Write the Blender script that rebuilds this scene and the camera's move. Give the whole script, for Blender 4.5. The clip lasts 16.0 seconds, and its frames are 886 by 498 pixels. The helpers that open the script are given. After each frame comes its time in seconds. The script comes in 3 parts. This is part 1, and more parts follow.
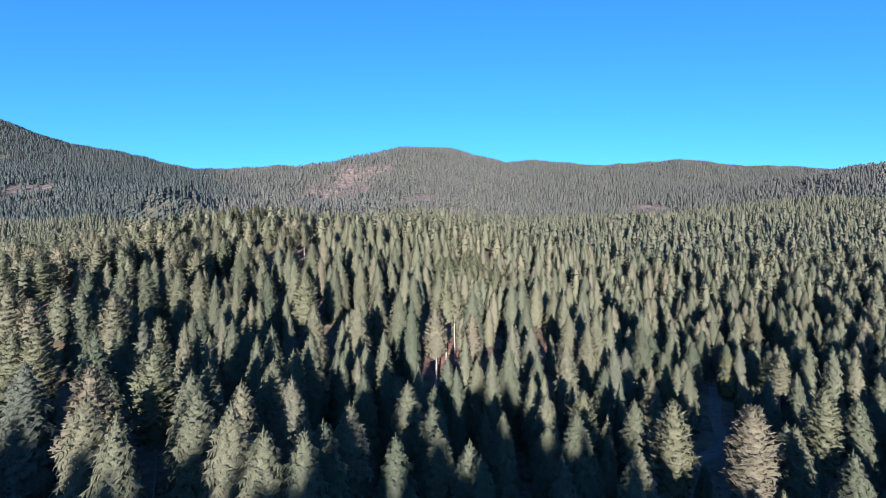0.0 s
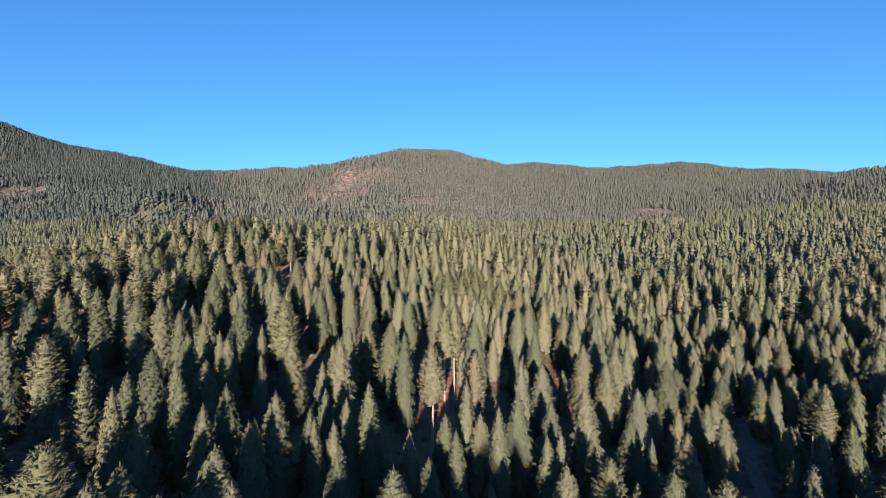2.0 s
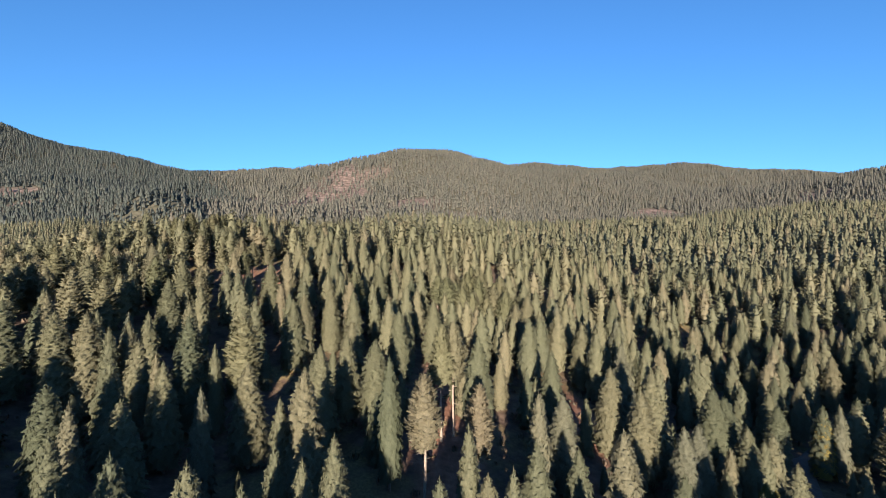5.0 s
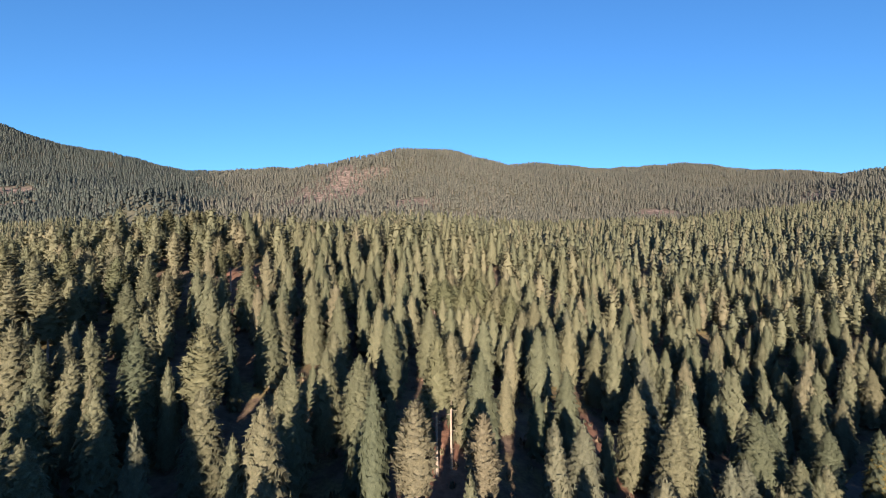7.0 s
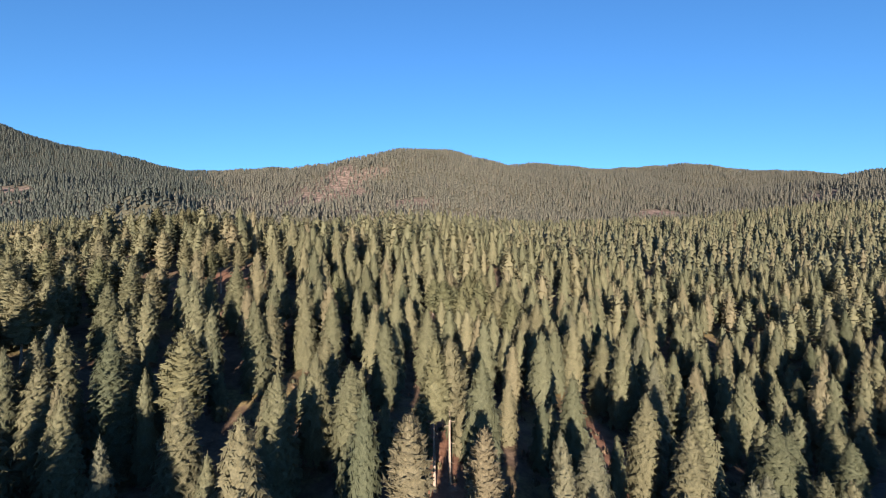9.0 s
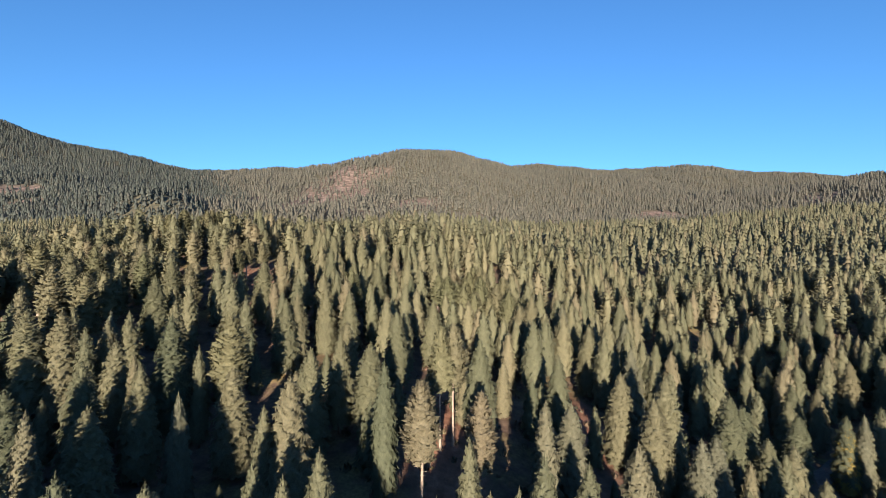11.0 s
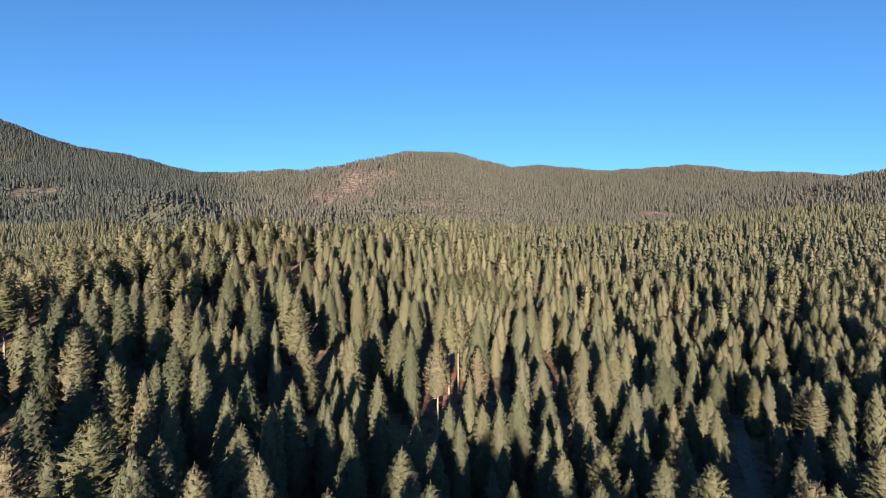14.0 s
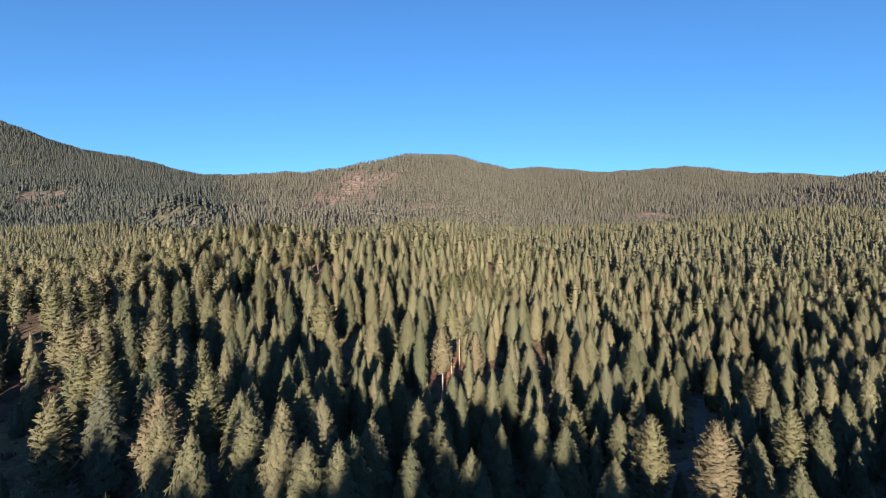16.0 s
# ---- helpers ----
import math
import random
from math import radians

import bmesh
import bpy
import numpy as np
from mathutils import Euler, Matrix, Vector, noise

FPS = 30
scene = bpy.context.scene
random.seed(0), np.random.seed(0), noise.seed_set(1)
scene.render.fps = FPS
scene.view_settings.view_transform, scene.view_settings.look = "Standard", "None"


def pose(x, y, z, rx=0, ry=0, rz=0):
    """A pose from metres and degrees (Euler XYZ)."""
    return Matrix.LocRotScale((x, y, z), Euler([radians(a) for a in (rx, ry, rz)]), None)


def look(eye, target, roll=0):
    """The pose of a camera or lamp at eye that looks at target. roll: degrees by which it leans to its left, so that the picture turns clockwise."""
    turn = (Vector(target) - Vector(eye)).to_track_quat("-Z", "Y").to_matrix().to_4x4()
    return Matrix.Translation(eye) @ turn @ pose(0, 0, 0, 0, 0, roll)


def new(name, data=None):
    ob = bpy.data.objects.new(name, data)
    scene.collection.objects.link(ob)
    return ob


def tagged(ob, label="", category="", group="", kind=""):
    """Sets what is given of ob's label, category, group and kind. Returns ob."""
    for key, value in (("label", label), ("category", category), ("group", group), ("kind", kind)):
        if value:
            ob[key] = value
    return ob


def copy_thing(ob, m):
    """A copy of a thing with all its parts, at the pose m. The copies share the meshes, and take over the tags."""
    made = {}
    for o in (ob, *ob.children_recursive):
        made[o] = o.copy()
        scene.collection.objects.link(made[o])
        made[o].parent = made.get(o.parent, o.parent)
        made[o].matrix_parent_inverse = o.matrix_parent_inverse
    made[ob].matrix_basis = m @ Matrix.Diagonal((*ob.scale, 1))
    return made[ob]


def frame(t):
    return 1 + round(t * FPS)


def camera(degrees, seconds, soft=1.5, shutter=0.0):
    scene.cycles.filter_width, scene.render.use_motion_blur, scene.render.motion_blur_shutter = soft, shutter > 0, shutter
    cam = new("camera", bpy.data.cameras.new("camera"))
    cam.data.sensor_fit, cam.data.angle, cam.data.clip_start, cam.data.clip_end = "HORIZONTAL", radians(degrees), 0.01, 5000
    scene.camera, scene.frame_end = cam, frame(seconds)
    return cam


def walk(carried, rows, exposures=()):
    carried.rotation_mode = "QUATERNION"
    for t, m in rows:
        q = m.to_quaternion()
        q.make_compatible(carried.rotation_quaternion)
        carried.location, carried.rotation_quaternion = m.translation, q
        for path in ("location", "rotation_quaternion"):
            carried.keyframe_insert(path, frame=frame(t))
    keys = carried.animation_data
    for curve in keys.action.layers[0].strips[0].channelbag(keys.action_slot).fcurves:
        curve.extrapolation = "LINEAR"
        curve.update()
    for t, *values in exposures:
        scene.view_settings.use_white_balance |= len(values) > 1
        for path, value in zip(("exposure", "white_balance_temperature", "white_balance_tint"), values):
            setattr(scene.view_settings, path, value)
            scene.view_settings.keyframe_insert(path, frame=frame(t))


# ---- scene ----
cam = camera(82.9, 16.0, 0.75)
METRES, EYE, TILT, LEAN, TURN = 160.0, 50.0, 0.0, 0.0, -0.3
ROWS = [
    (0.0, 0.0, 0.0, 0.0, 0.0, 0.17, 0.23),
    (0.5, 0.0009, 0.0313, 0.0149, -0.01, 0.22, 0.23),
    (1.0, 0.0017, 0.062, 0.0285, -0.01, 0.25, 0.23),
    (1.5, 0.0026, 0.0921, 0.0367, -0.01, 0.28, 0.13),
    (2.0, 0.0034, 0.1209, 0.0399, 0.01, 0.33, 0.1),
    (2.5, 0.0044, 0.1487, 0.0416, 0.03, 0.37, 0.09),
    (3.0, 0.0054, 0.1764, 0.0421, 0.07, 0.41, 0.11),
    (3.5, 0.0062, 0.2039, 0.0425, 0.07, 0.44, 0.11),
    (4.0, 0.0071, 0.2315, 0.0422, 0.07, 0.45, 0.1),
    (6.5, 0.0123, 0.3685, 0.0397, 0.04, 0.54, 0.06),
    (7.0, 0.0132, 0.3957, 0.0394, 0.03, 0.56, 0.05),
    (7.5, 0.0142, 0.4223, 0.0391, 0.01, 0.58, 0.02),
    (8.0, 0.0151, 0.4461, 0.039, -0.02, 0.63, 0.03),
    (10.5, 0.0133, 0.3704, 0.0366, 0.2, 0.6, -0.22),
    (11.0, 0.0117, 0.3307, 0.036, 0.31, 0.6, -0.31),
    (11.5, 0.0104, 0.2899, 0.0358, 0.39, 0.56, -0.36),
    (12.0, 0.009, 0.2485, 0.0356, 0.46, 0.57, -0.3),
    (12.5, 0.0073, 0.2066, 0.0358, 0.49, 0.58, -0.29),
    (13.0, 0.006, 0.1647, 0.0359, 0.52, 0.57, -0.19),
    (13.5, 0.0045, 0.1227, 0.0359, 0.55, 0.61, -0.18),
    (14.0, 0.0034, 0.0812, 0.0362, 0.57, 0.59, -0.12),
    (14.5, 0.0018, 0.039, 0.0364, 0.55, 0.63, -0.1),
    (15.0, 0.0005, -0.0038, 0.0367, 0.53, 0.68, -0.1),
    (15.5, -0.001, -0.0457, 0.037, 0.57, 0.67, -0.08),
    (16.0, -0.0023, -0.088, 0.0371, 0.56, 0.69, -0.04),
]
walk(cam, [(t, pose(0, 0, EYE, TILT, LEAN, TURN) @ pose(METRES * x, METRES * y, METRES * z, 90 + pitch, roll, yaw)) for t, x, y, z, yaw, pitch, roll in ROWS],
     [(0.0, 2.02, 4950, 11), (0.4, 1.96, 5100, 11), (1.0, 1.88, 5500, 11), (2.0, 1.86, 5750, 10), (4.0, 1.85, 5950, 10), (16.0, 1.85, 6200, 10)])

# ---------------------------------------------------------------- light
SUN_HEIGHT, SUN_BEARING = 7.5, 3.0      # degrees; the light travels towards +y, turned a little to +x
world = bpy.data.worlds.new("sky")
scene.world = world
world.use_nodes = True
wn = world.node_tree.nodes
sky = wn.new("ShaderNodeTexSky")
sky.sky_type = "NISHITA"
sky.sun_disc = False
sky.sun_elevation = radians(SUN_HEIGHT)
sky.sun_rotation = radians(180 + SUN_BEARING)
sky.altitude = 1000
sky.air_density, sky.dust_density, sky.ozone_density = 1.0, 0.4, 4.5
world.node_tree.links.new(sky.outputs[0], wn["Background"].inputs[0])
wn["Background"].inputs[1].default_value = 0.075

sun = new("sun", bpy.data.lights.new("sun", "SUN"))
sun.data.energy, sun.data.angle, sun.data.color = 5.0, radians(0.6), (1.0, 0.81, 0.62)
a, e = radians(SUN_BEARING), radians(SUN_HEIGHT)
sun.matrix_world = look((0, 0, 0), (math.sin(a) * math.cos(e), math.cos(a) * math.cos(e), -math.sin(e)))


# ---------------------------------------------------------------- materials
def material(name):
    m = bpy.data.materials.new(name)
    m.use_nodes = True
    nt = m.node_tree
    return m, nt, nt.nodes["Principled BSDF"]


def node(nt, kind, **inputs):
    n = nt.nodes.new(kind)
    for key, value in inputs.items():
        n.inputs[key].default_value = value
    return n


def ramp(nt, source, stops):
    n = nt.nodes.new("ShaderNodeValToRGB")
    els = n.color_ramp.elements
    while len(els) < len(stops):
        els.new(0.5)
    for el, (place, colour) in zip(els, stops):
        el.position, el.color = place, (*colour, 1)
    nt.links.new(source, n.inputs[0])
    return n.outputs[0]


def mixed(nt, factor, a, b, blend="MIX"):
    n = nt.nodes.new("ShaderNodeMix")
    n.data_type, n.blend_type = "RGBA", blend
    for socket, value in ((n.inputs[0], factor), (n.inputs[6], a), (n.inputs[7], b)):
        if hasattr(value, "is_linked"):
            nt.links.new(value, socket)
        elif isinstance(value, (int, float)):
            socket.default_value = value
        else:
            socket.default_value = (*value, 1)
    return n.outputs[2]


def needles(name, stops, per_tree, spread=1.0):
    """Needle foliage: a tone for each tree, a second one for each bough, fine mottling, some light let through."""
    m, nt, b = material(name)
    if per_tree == "object":
        tree = nt.nodes.new("ShaderNodeObjectInfo").outputs["Random"]
    else:
        at = nt.nodes.new("ShaderNodeAttribute")
        at.attribute_name = per_tree
        tree = at.outputs["Fac"]
    mean = [sum(tone[k] for _, tone in stops) / len(stops) for k in range(3)]
    colour = ramp(nt, tree, [(at_, tuple(m_ + spread * (c - m_) for m_, c in zip(mean, tone))) for at_, tone in stops])
    bough = nt.nodes.new("ShaderNodeNewGeometry").outputs["Random Per Island"]
    colour = mixed(nt, 1.0, colour, ramp(nt, bough, [(0.0, (0.86, 0.87, 0.86)), (0.55, (1.0, 1.0, 1.0)), (1.0, (1.12, 1.11, 1.09))]), "MULTIPLY")
    place = nt.nodes.new("ShaderNodeTexCoord").outputs["Object"]
    mott = node(nt, "ShaderNodeTexNoise", Scale=2.6, Detail=4.0, Roughness=0.7)
    nt.links.new(place, mott.inputs["Vector"])
    colour = mixed(nt, 1.0, colour, ramp(nt, mott.outputs["Fac"], [(0.3, (0.82, 0.83, 0.82)), (0.7, (1.13, 1.12, 1.1))]), "MULTIPLY")
    fine = node(nt, "ShaderNodeTexNoise", Scale=6.0, Detail=4.0, Roughness=0.75)
    nt.links.new(place, fine.inputs["Vector"])
    relief = node(nt, "ShaderNodeBump", Strength=0.5, Distance=0.1)
    nt.links.new(fine.outputs["Fac"], relief.inputs["Height"])
    nt.links.new(relief.outputs[0], b.inputs["Normal"])
    colour = mixed(nt, 1.0, colour, ramp(nt, fine.outputs["Fac"], [(0.34, (0.66, 0.68, 0.66)), (0.66, (1.22, 1.22, 1.18))]), "MULTIPLY")
    nt.links.new(colour, b.inputs["Base Color"])
    b.inputs["Roughness"].default_value = 0.75
    b.inputs["Specular IOR Level"].default_value = 0.25
    thin = nt.nodes.new("ShaderNodeBsdfTranslucent")
    nt.links.new(colour, thin.inputs["Color"])
    mix = nt.nodes.new("ShaderNodeMixShader")
    mix.inputs[0].default_value = 0.22
    out = nt.nodes["Material Output"]
    nt.links.new(b.outputs[0], mix.inputs[1])
    nt.links.new(thin.outputs[0], mix.inputs[2])
    nt.links.new(mix.outputs[0], out.inputs[0])
    return m


def bark(name, light, dark):
    m, nt, b = material(name)
    place = nt.nodes.new("ShaderNodeTexCoord").outputs["Object"]
    stretch = nt.nodes.new("ShaderNodeMapping")
    stretch.inputs["Scale"].default_value = (5, 5, 1.2)
    nt.links.new(place, stretch.inputs["Vector"])
    n = node(nt, "ShaderNodeTexNoise", Scale=1.5, Detail=6.0, Roughness=0.65)
    nt.links.new(stretch.outputs[0], n.inputs["Vector"])
    nt.links.new(ramp(nt, n.outputs["Fac"], [(0.3, dark), (0.7, light)]), b.inputs["Base Color"])
    b.inputs["Roughness"].default_value = 0.9
    bump = node(nt, "ShaderNodeBump", Strength=0.6, Distance=0.05)
    nt.links.new(n.outputs["Fac"], bump.inputs["Height"])
    nt.links.new(bump.outputs[0], b.inputs["Normal"])
    return m


FIR = [(0.0, (0.072, 0.081, 0.051)), (0.3, (0.098, 0.102, 0.064)), (0.6, (0.121, 0.119, 0.074)), (0.85, (0.139, 0.127, 0.081)), (1.0, (0.106, 0.112, 0.083))]
PINE = [(0.0, (0.097, 0.102, 0.059)), (0.5, (0.118, 0.114, 0.067)), (0.85, (0.124, 0.116, 0.075)), (1.0, (0.136, 0.116, 0.078))]
fir_needles = needles("fir_needles", FIR, "object")
pine_needles = needles("pine_needles", PINE, "object")
gold_needles = needles("gold_needles", [(0.0, (0.125, 0.13, 0.042)), (1.0, (0.20, 0.15, 0.045))], "object")
# fir tones raised 1.18 to carry the sunlit haze of the middle slopes
wood_needles = needles("wood_needles", [(place, tuple(1.18 * c for c in tone)) for place, tone in FIR[:4] + [(1.0, (0.146, 0.121, 0.082))]], "tone", 0.6)
# far haze is put into these tones: greyer and bluer than the firs
hazed_needles = needles("hazed_needles", [(0.0, (0.098, 0.104, 0.087)), (0.5, (0.128, 0.127, 0.106)), (0.85, (0.146, 0.138, 0.115)), (1.0, (0.164, 0.143, 0.118))], "tone", 0.6)
# same far trees, darkened and blued for the western slope's haze and low light
hazed_west_needles = needles("hazed_west_needles", [(0.0, (0.056, 0.070, 0.064)), (0.5, (0.074, 0.086, 0.078)), (0.85, (0.088, 0.098, 0.088)), (1.0, (0.104, 0.104, 0.090))], "tone", 0.7)
fir_bark = bark("fir_bark", (0.20, 0.155, 0.12), (0.06, 0.045, 0.035))
pine_bark = bark("pine_bark", (0.33, 0.27, 0.215), (0.13, 0.098, 0.078))


def forest_floor():
    """Brown needle litter with dry grass and red soil; pinkish broken rock where the ground is bare."""
    m, nt, b = material("forest_floor")
    place = nt.nodes.new("ShaderNodeTexCoord").outputs["Object"]

    def blot(scale, detail=6.0):
        n = node(nt, "ShaderNodeTexNoise", Scale=scale, Detail=detail, Roughness=0.65)
        nt.links.new(place, n.inputs["Vector"])
        return n.outputs["Fac"]
    litter = ramp(nt, blot(0.35), [(0.3, (0.055, 0.040, 0.030)), (0.5, (0.105, 0.074, 0.055)), (0.7, (0.16, 0.115, 0.082))])
    grass = ramp(nt, blot(1.4), [(0.3, (0.10, 0.085, 0.04)), (0.7, (0.22, 0.17, 0.085))])
    patch = ramp(nt, blot(0.045), [(0.5, (0, 0, 0)), (0.62, (1, 1, 1))])
    earth = mixed(nt, patch, litter, grass)
    heath = ramp(nt, blot(0.12), [(0.35, (0.050, 0.052, 0.036)), (0.65, (0.115, 0.105, 0.075))])
    rock = ramp(nt, blot(0.09, 12.0), [(0.36, (0.06, 0.048, 0.040)), (0.48, (0.13, 0.093, 0.080)), (0.56, (0.19, 0.14, 0.122)), (0.66, (0.28, 0.22, 0.195))])
    at = nt.nodes.new("ShaderNodeAttribute")
    at.attribute_name = "bare"
    soil = ramp(nt, blot(0.5), [(0.3, (0.12, 0.062, 0.042)), (0.5, (0.20, 0.105, 0.07)), (0.7, (0.27, 0.16, 0.11))])
    near = nt.nodes.new("ShaderNodeAttribute")
    near.attribute_name = "soil"
    earth = mixed(nt, near.outputs["Fac"], heath, earth)
    nt.links.new(mixed(nt, at.outputs["Fac"], earth, mixed(nt, near.outputs["Fac"], rock, soil)), b.inputs["Base Color"])
    b.inputs["Roughness"].default_value = 0.95
    b.inputs["Specular IOR Level"].default_value = 0.1
    bump = node(nt, "ShaderNodeBump", Strength=0.8, Distance=0.4)
    nt.links.new(blot(0.9), bump.inputs["Height"])
    nt.links.new(bump.outputs[0], b.inputs["Normal"])
    return m


def dirt():
    m, nt, b = material("road_dirt")
    place = nt.nodes.new("ShaderNodeTexCoord").outputs["Object"]
    n = node(nt, "ShaderNodeTexNoise", Scale=0.8, Detail=8.0, Roughness=0.7)
    nt.links.new(place, n.inputs["Vector"])
    nt.links.new(ramp(nt, n.outputs["Fac"], [(0.3, (0.075, 0.058, 0.047)), (0.7, (0.16, 0.125, 0.10))]), b.inputs["Base Color"])
    b.inputs["Roughness"].default_value = 0.95
    return m


# ---------------------------------------------------------------- the land
BASE = 46.2
# hills as x, y, height, reach
WEST_MOUNTAINS = [
    (-2422, 2353, 181.8, 624), (-2033, 2353, 98.0, 624), (-1547, 2403, 299.5, 636), (-1125, 2553, -5.1, 672), (-866, 2353, 136.5, 624), (-518, 2103, 198.7, 564),
    (-300, 1903, -99.1, 516), (-53, 1803, 402.1, 492), (-2700, 2500, 492.9, 700), (-500, 1250, 69.2, 350), (-1300, 1500, 111.5, 450), (-850, 1550, 16.9, 400),
    (-250, 1500, -59.0, 350), (-1000, 950, 9.5, 400), (-450, 650, 1.9, 320), (-2200, 900, 329.4, 800),
]
EAST_MOUNTAINS = [
    (189, 2003, -263.5, 540), (387, 2253, 447.8, 600), (600, 1650, 8.8, 420), (1250, 1800, 128.2, 450), (1900, 1600, 254.5, 600), (0, 1200, 63.3, 320),
    (650, 950, 64.5, 380), (250, 1150, -16.5, 300), (2200, 400, 129.1, 900), (200, 600, 27.8, 260), (1300, 1150, 32.5, 420), (1050, 3000, 368.8, 650),
    (1750, 3050, 267.7, 650), (2500, 3050, 296.1, 750), (3300, 2900, 255.2, 800),
]
NEAR_HILLS = [
    (0, 20, -57.5, 420), (20, 60, 2.7, 50), (180, 120, 1.7, 80), (-60, 70, -0.5, 40), (-110, 270, 30.4, 80), (-50, 205, 14.0, 45),
    (0, 170, 14.1, 40), (-30, 440, 29.6, 120), (60, 200, 3.8, 50), (-55, 90, 15.7, 60), (-130, 140, 17.5, 70), (90, 120, -0.3, 70),
    (30, 115, -1.6, 35), (-220, 300, 26.8, 100), (140, 380, -2.5, 100), (20, 300, 21.0, 80), (140, 230, -6.9, 60), (-30, 40, 4.4, 50),
    (-85, 195, -5.7, 35), (-100, 180, 10.3, 40), (-60, -60, 18.3, 120), (250, 250, -8.1, 120), (-280, 120, 14.6, 120), (290, 470, -13.0, 110),
    (-80, 600, 7.1, 140), (-260, 480, 0.8, 120), (100, -60, 3.8, 120),
]
NEAR_KNOBS_1 = [
    (-96, 60, -1.0, 48), (0, 60, -2.9, 48), (48, 60, 2.1, 48), (96, 60, 2.0, 48), (-48, 108, 1.0, 48), (0, 108, 1.9, 48), (48, 108, 0.7, 48), (144, 108, -1.0, 48),
    (-144, 156, 1.2, 48), (-96, 156, 3.3, 48), (-48, 156, -1.7, 48), (0, 156, -1.4, 48), (48, 156, 1.7, 48), (96, 156, -1.6, 48), (-144, 204, -0.6, 48), (-48, 204, -1.5, 48),
    (48, 204, 3.2, 48), (96, 204, -3.1, 48), (144, 204, -1.1, 48), (-96, 252, 3.6, 48), (-48, 252, 5.3, 48), (96, 252, -4.7, 48), (144, 252, 3.8, 48), (192, 252, 1.1, 48),
]
NEAR_KNOBS_2 = [
    (314, 474, -1.2, 100), (-60, 391, 0.6, 100), (339, 607, -2.2, 100),
]
HILLS = WEST_MOUNTAINS + EAST_MOUNTAINS + NEAR_HILLS + NEAR_KNOBS_1 + NEAR_KNOBS_2

HILLS += [(-560, 1030, 48, 95), (-690, 1150, 45, 120), (-840, 1290, 45, 140), (-1000, 1430, 30, 160)]      # the western mountain's spur
HILLS += [(-230, 300, -9.0, 85), (-120, 240, -2.4, 45), (-80, 280, 1.5, 50), (-30, 330, 3.7, 60), (-300, 380, -2.6, 120)]      # the ridge's western end
HILLS += [(0, -90, 16, 50), (-60, -300, 10, 120), (-110, -130, 28, 75)]      # unseen valley sides behind and beside the camera, raised to cast shade


def ground(x, y):
    """The land's height: broad hills summed, with gullies and hummocks on the slopes."""
    x, y = np.asarray(x, float), np.asarray(y, float)
    z = np.full(x.shape, BASE)
    for hx, hy, h, r in HILLS:
        z += h * np.exp(-((x - hx) ** 2 + (y - hy) ** 2) / r ** 2)
    far = np.clip((np.hypot(x, y) - 450) / 900, 0, 1)
    z += far * (9 * np.sin(x / 95 + 1.3 * np.sin(y / 170)) * np.sin(y / 210 + 0.7) + 5 * np.sin(x / 41 + y / 67) * np.sin(y / 53 - x / 88))
    near = 1 - far
    z += near * (0.7 * np.sin(x / 11 + 0.8 * np.sin(y / 17)) * np.sin(y / 13 + 0.4) + 0.3 * np.sin(x / 4.1 + y / 5.3))
    return z


# bare places: x, y, half-width, half-depth, how bare
FAR_CLEARINGS = [
    (-300, 1480, 115, 280, 0.8), (-345, 1250, 120, 65, 0.75), (-190, 1130, 60, 60, 0.6), (-480, 1420, 60, 60, 0.7), (-210, 1640, 60, 45, 0.7), (-60, 1200, 65, 55, 0.8),
    (272, 1190, 42, 75, 0.98), (677, 1630, 85, 65, 0.95), (960, 1880, 110, 50, 0.6), (1150, 1580, 60, 40, 0.8), (-1050, 1290, 60, 60, 0.85), (-950, 1180, 45, 30, 0.85),
    (50, 1120, 90, 25, 0.6),
]
NEAR_CLEARINGS = [
    (360, 563, 14, 9, 0.9), (318, 556, 11, 8, 0.9), (287, 490, 8, 6, 0.9), (-62, 243, 9, 15, 0.98), (-74, 240, 6, 12, 0.9), (-105, 292, 14, 9, 0.9), (4, 184, 6, 24, 0.95), (3, 150, 8, 15, 0.95), (31, 152, 4, 15, 0.9), (40, 182, 5, 18, 0.95), (-56, 73, 6, 4, 0.9),
]
CLEARINGS = FAR_CLEARINGS + NEAR_CLEARINGS
ROAD = [(36, 88), (47, 104), (57, 117), (67, 127), (77, 139), (84, 150), (89, 163), (99, 184), (118, 198), (146, 200), (170, 188), (196, 178)]


GLADES = [(14, 240, 16, 15), (-107, 284, 16, 14), (-84, 228, 13, 9), (-60, 222, 9, 12), (52, 140, 12, 9), (-25, 146, 16, 7), (12, 104, 12, 6)]


def bareness(x, y):
    out = np.zeros(np.shape(x))
    for cx, cy, rx, ry, much in CLEARINGS:
        q = ((x - cx) / rx) ** 2 + ((y - cy) / ry) ** 2 + 0.35 * np.sin(x / rx * 5 + y / ry * 3) + 0.25 * np.sin(y / ry * 7 - x / rx * 4)
        out = np.maximum(out, much * np.clip(1.5 - q, 0, 1))
    return out


def road_line(step=2.0):
    """Points along the forest road, evenly spaced, as a smooth curve."""
    p = np.array(ROAD, float)
    t = np.arange(len(p))
    s = np.linspace(0, len(p) - 1, int((len(p) - 1) * 22 / step))
    return np.c_[np.interp(s, t, p[:, 0]) + 1.2 * np.sin(s * 2.1), np.interp(s, t, p[:, 1])]


LINE = road_line()


def from_road(x, y):
    x, y = np.ravel(x), np.ravel(y)
    best = np.full(x.shape, 1e9)
    for px, py in LINE:
        best = np.minimum(best, np.hypot(x - px, y - py))
    return best


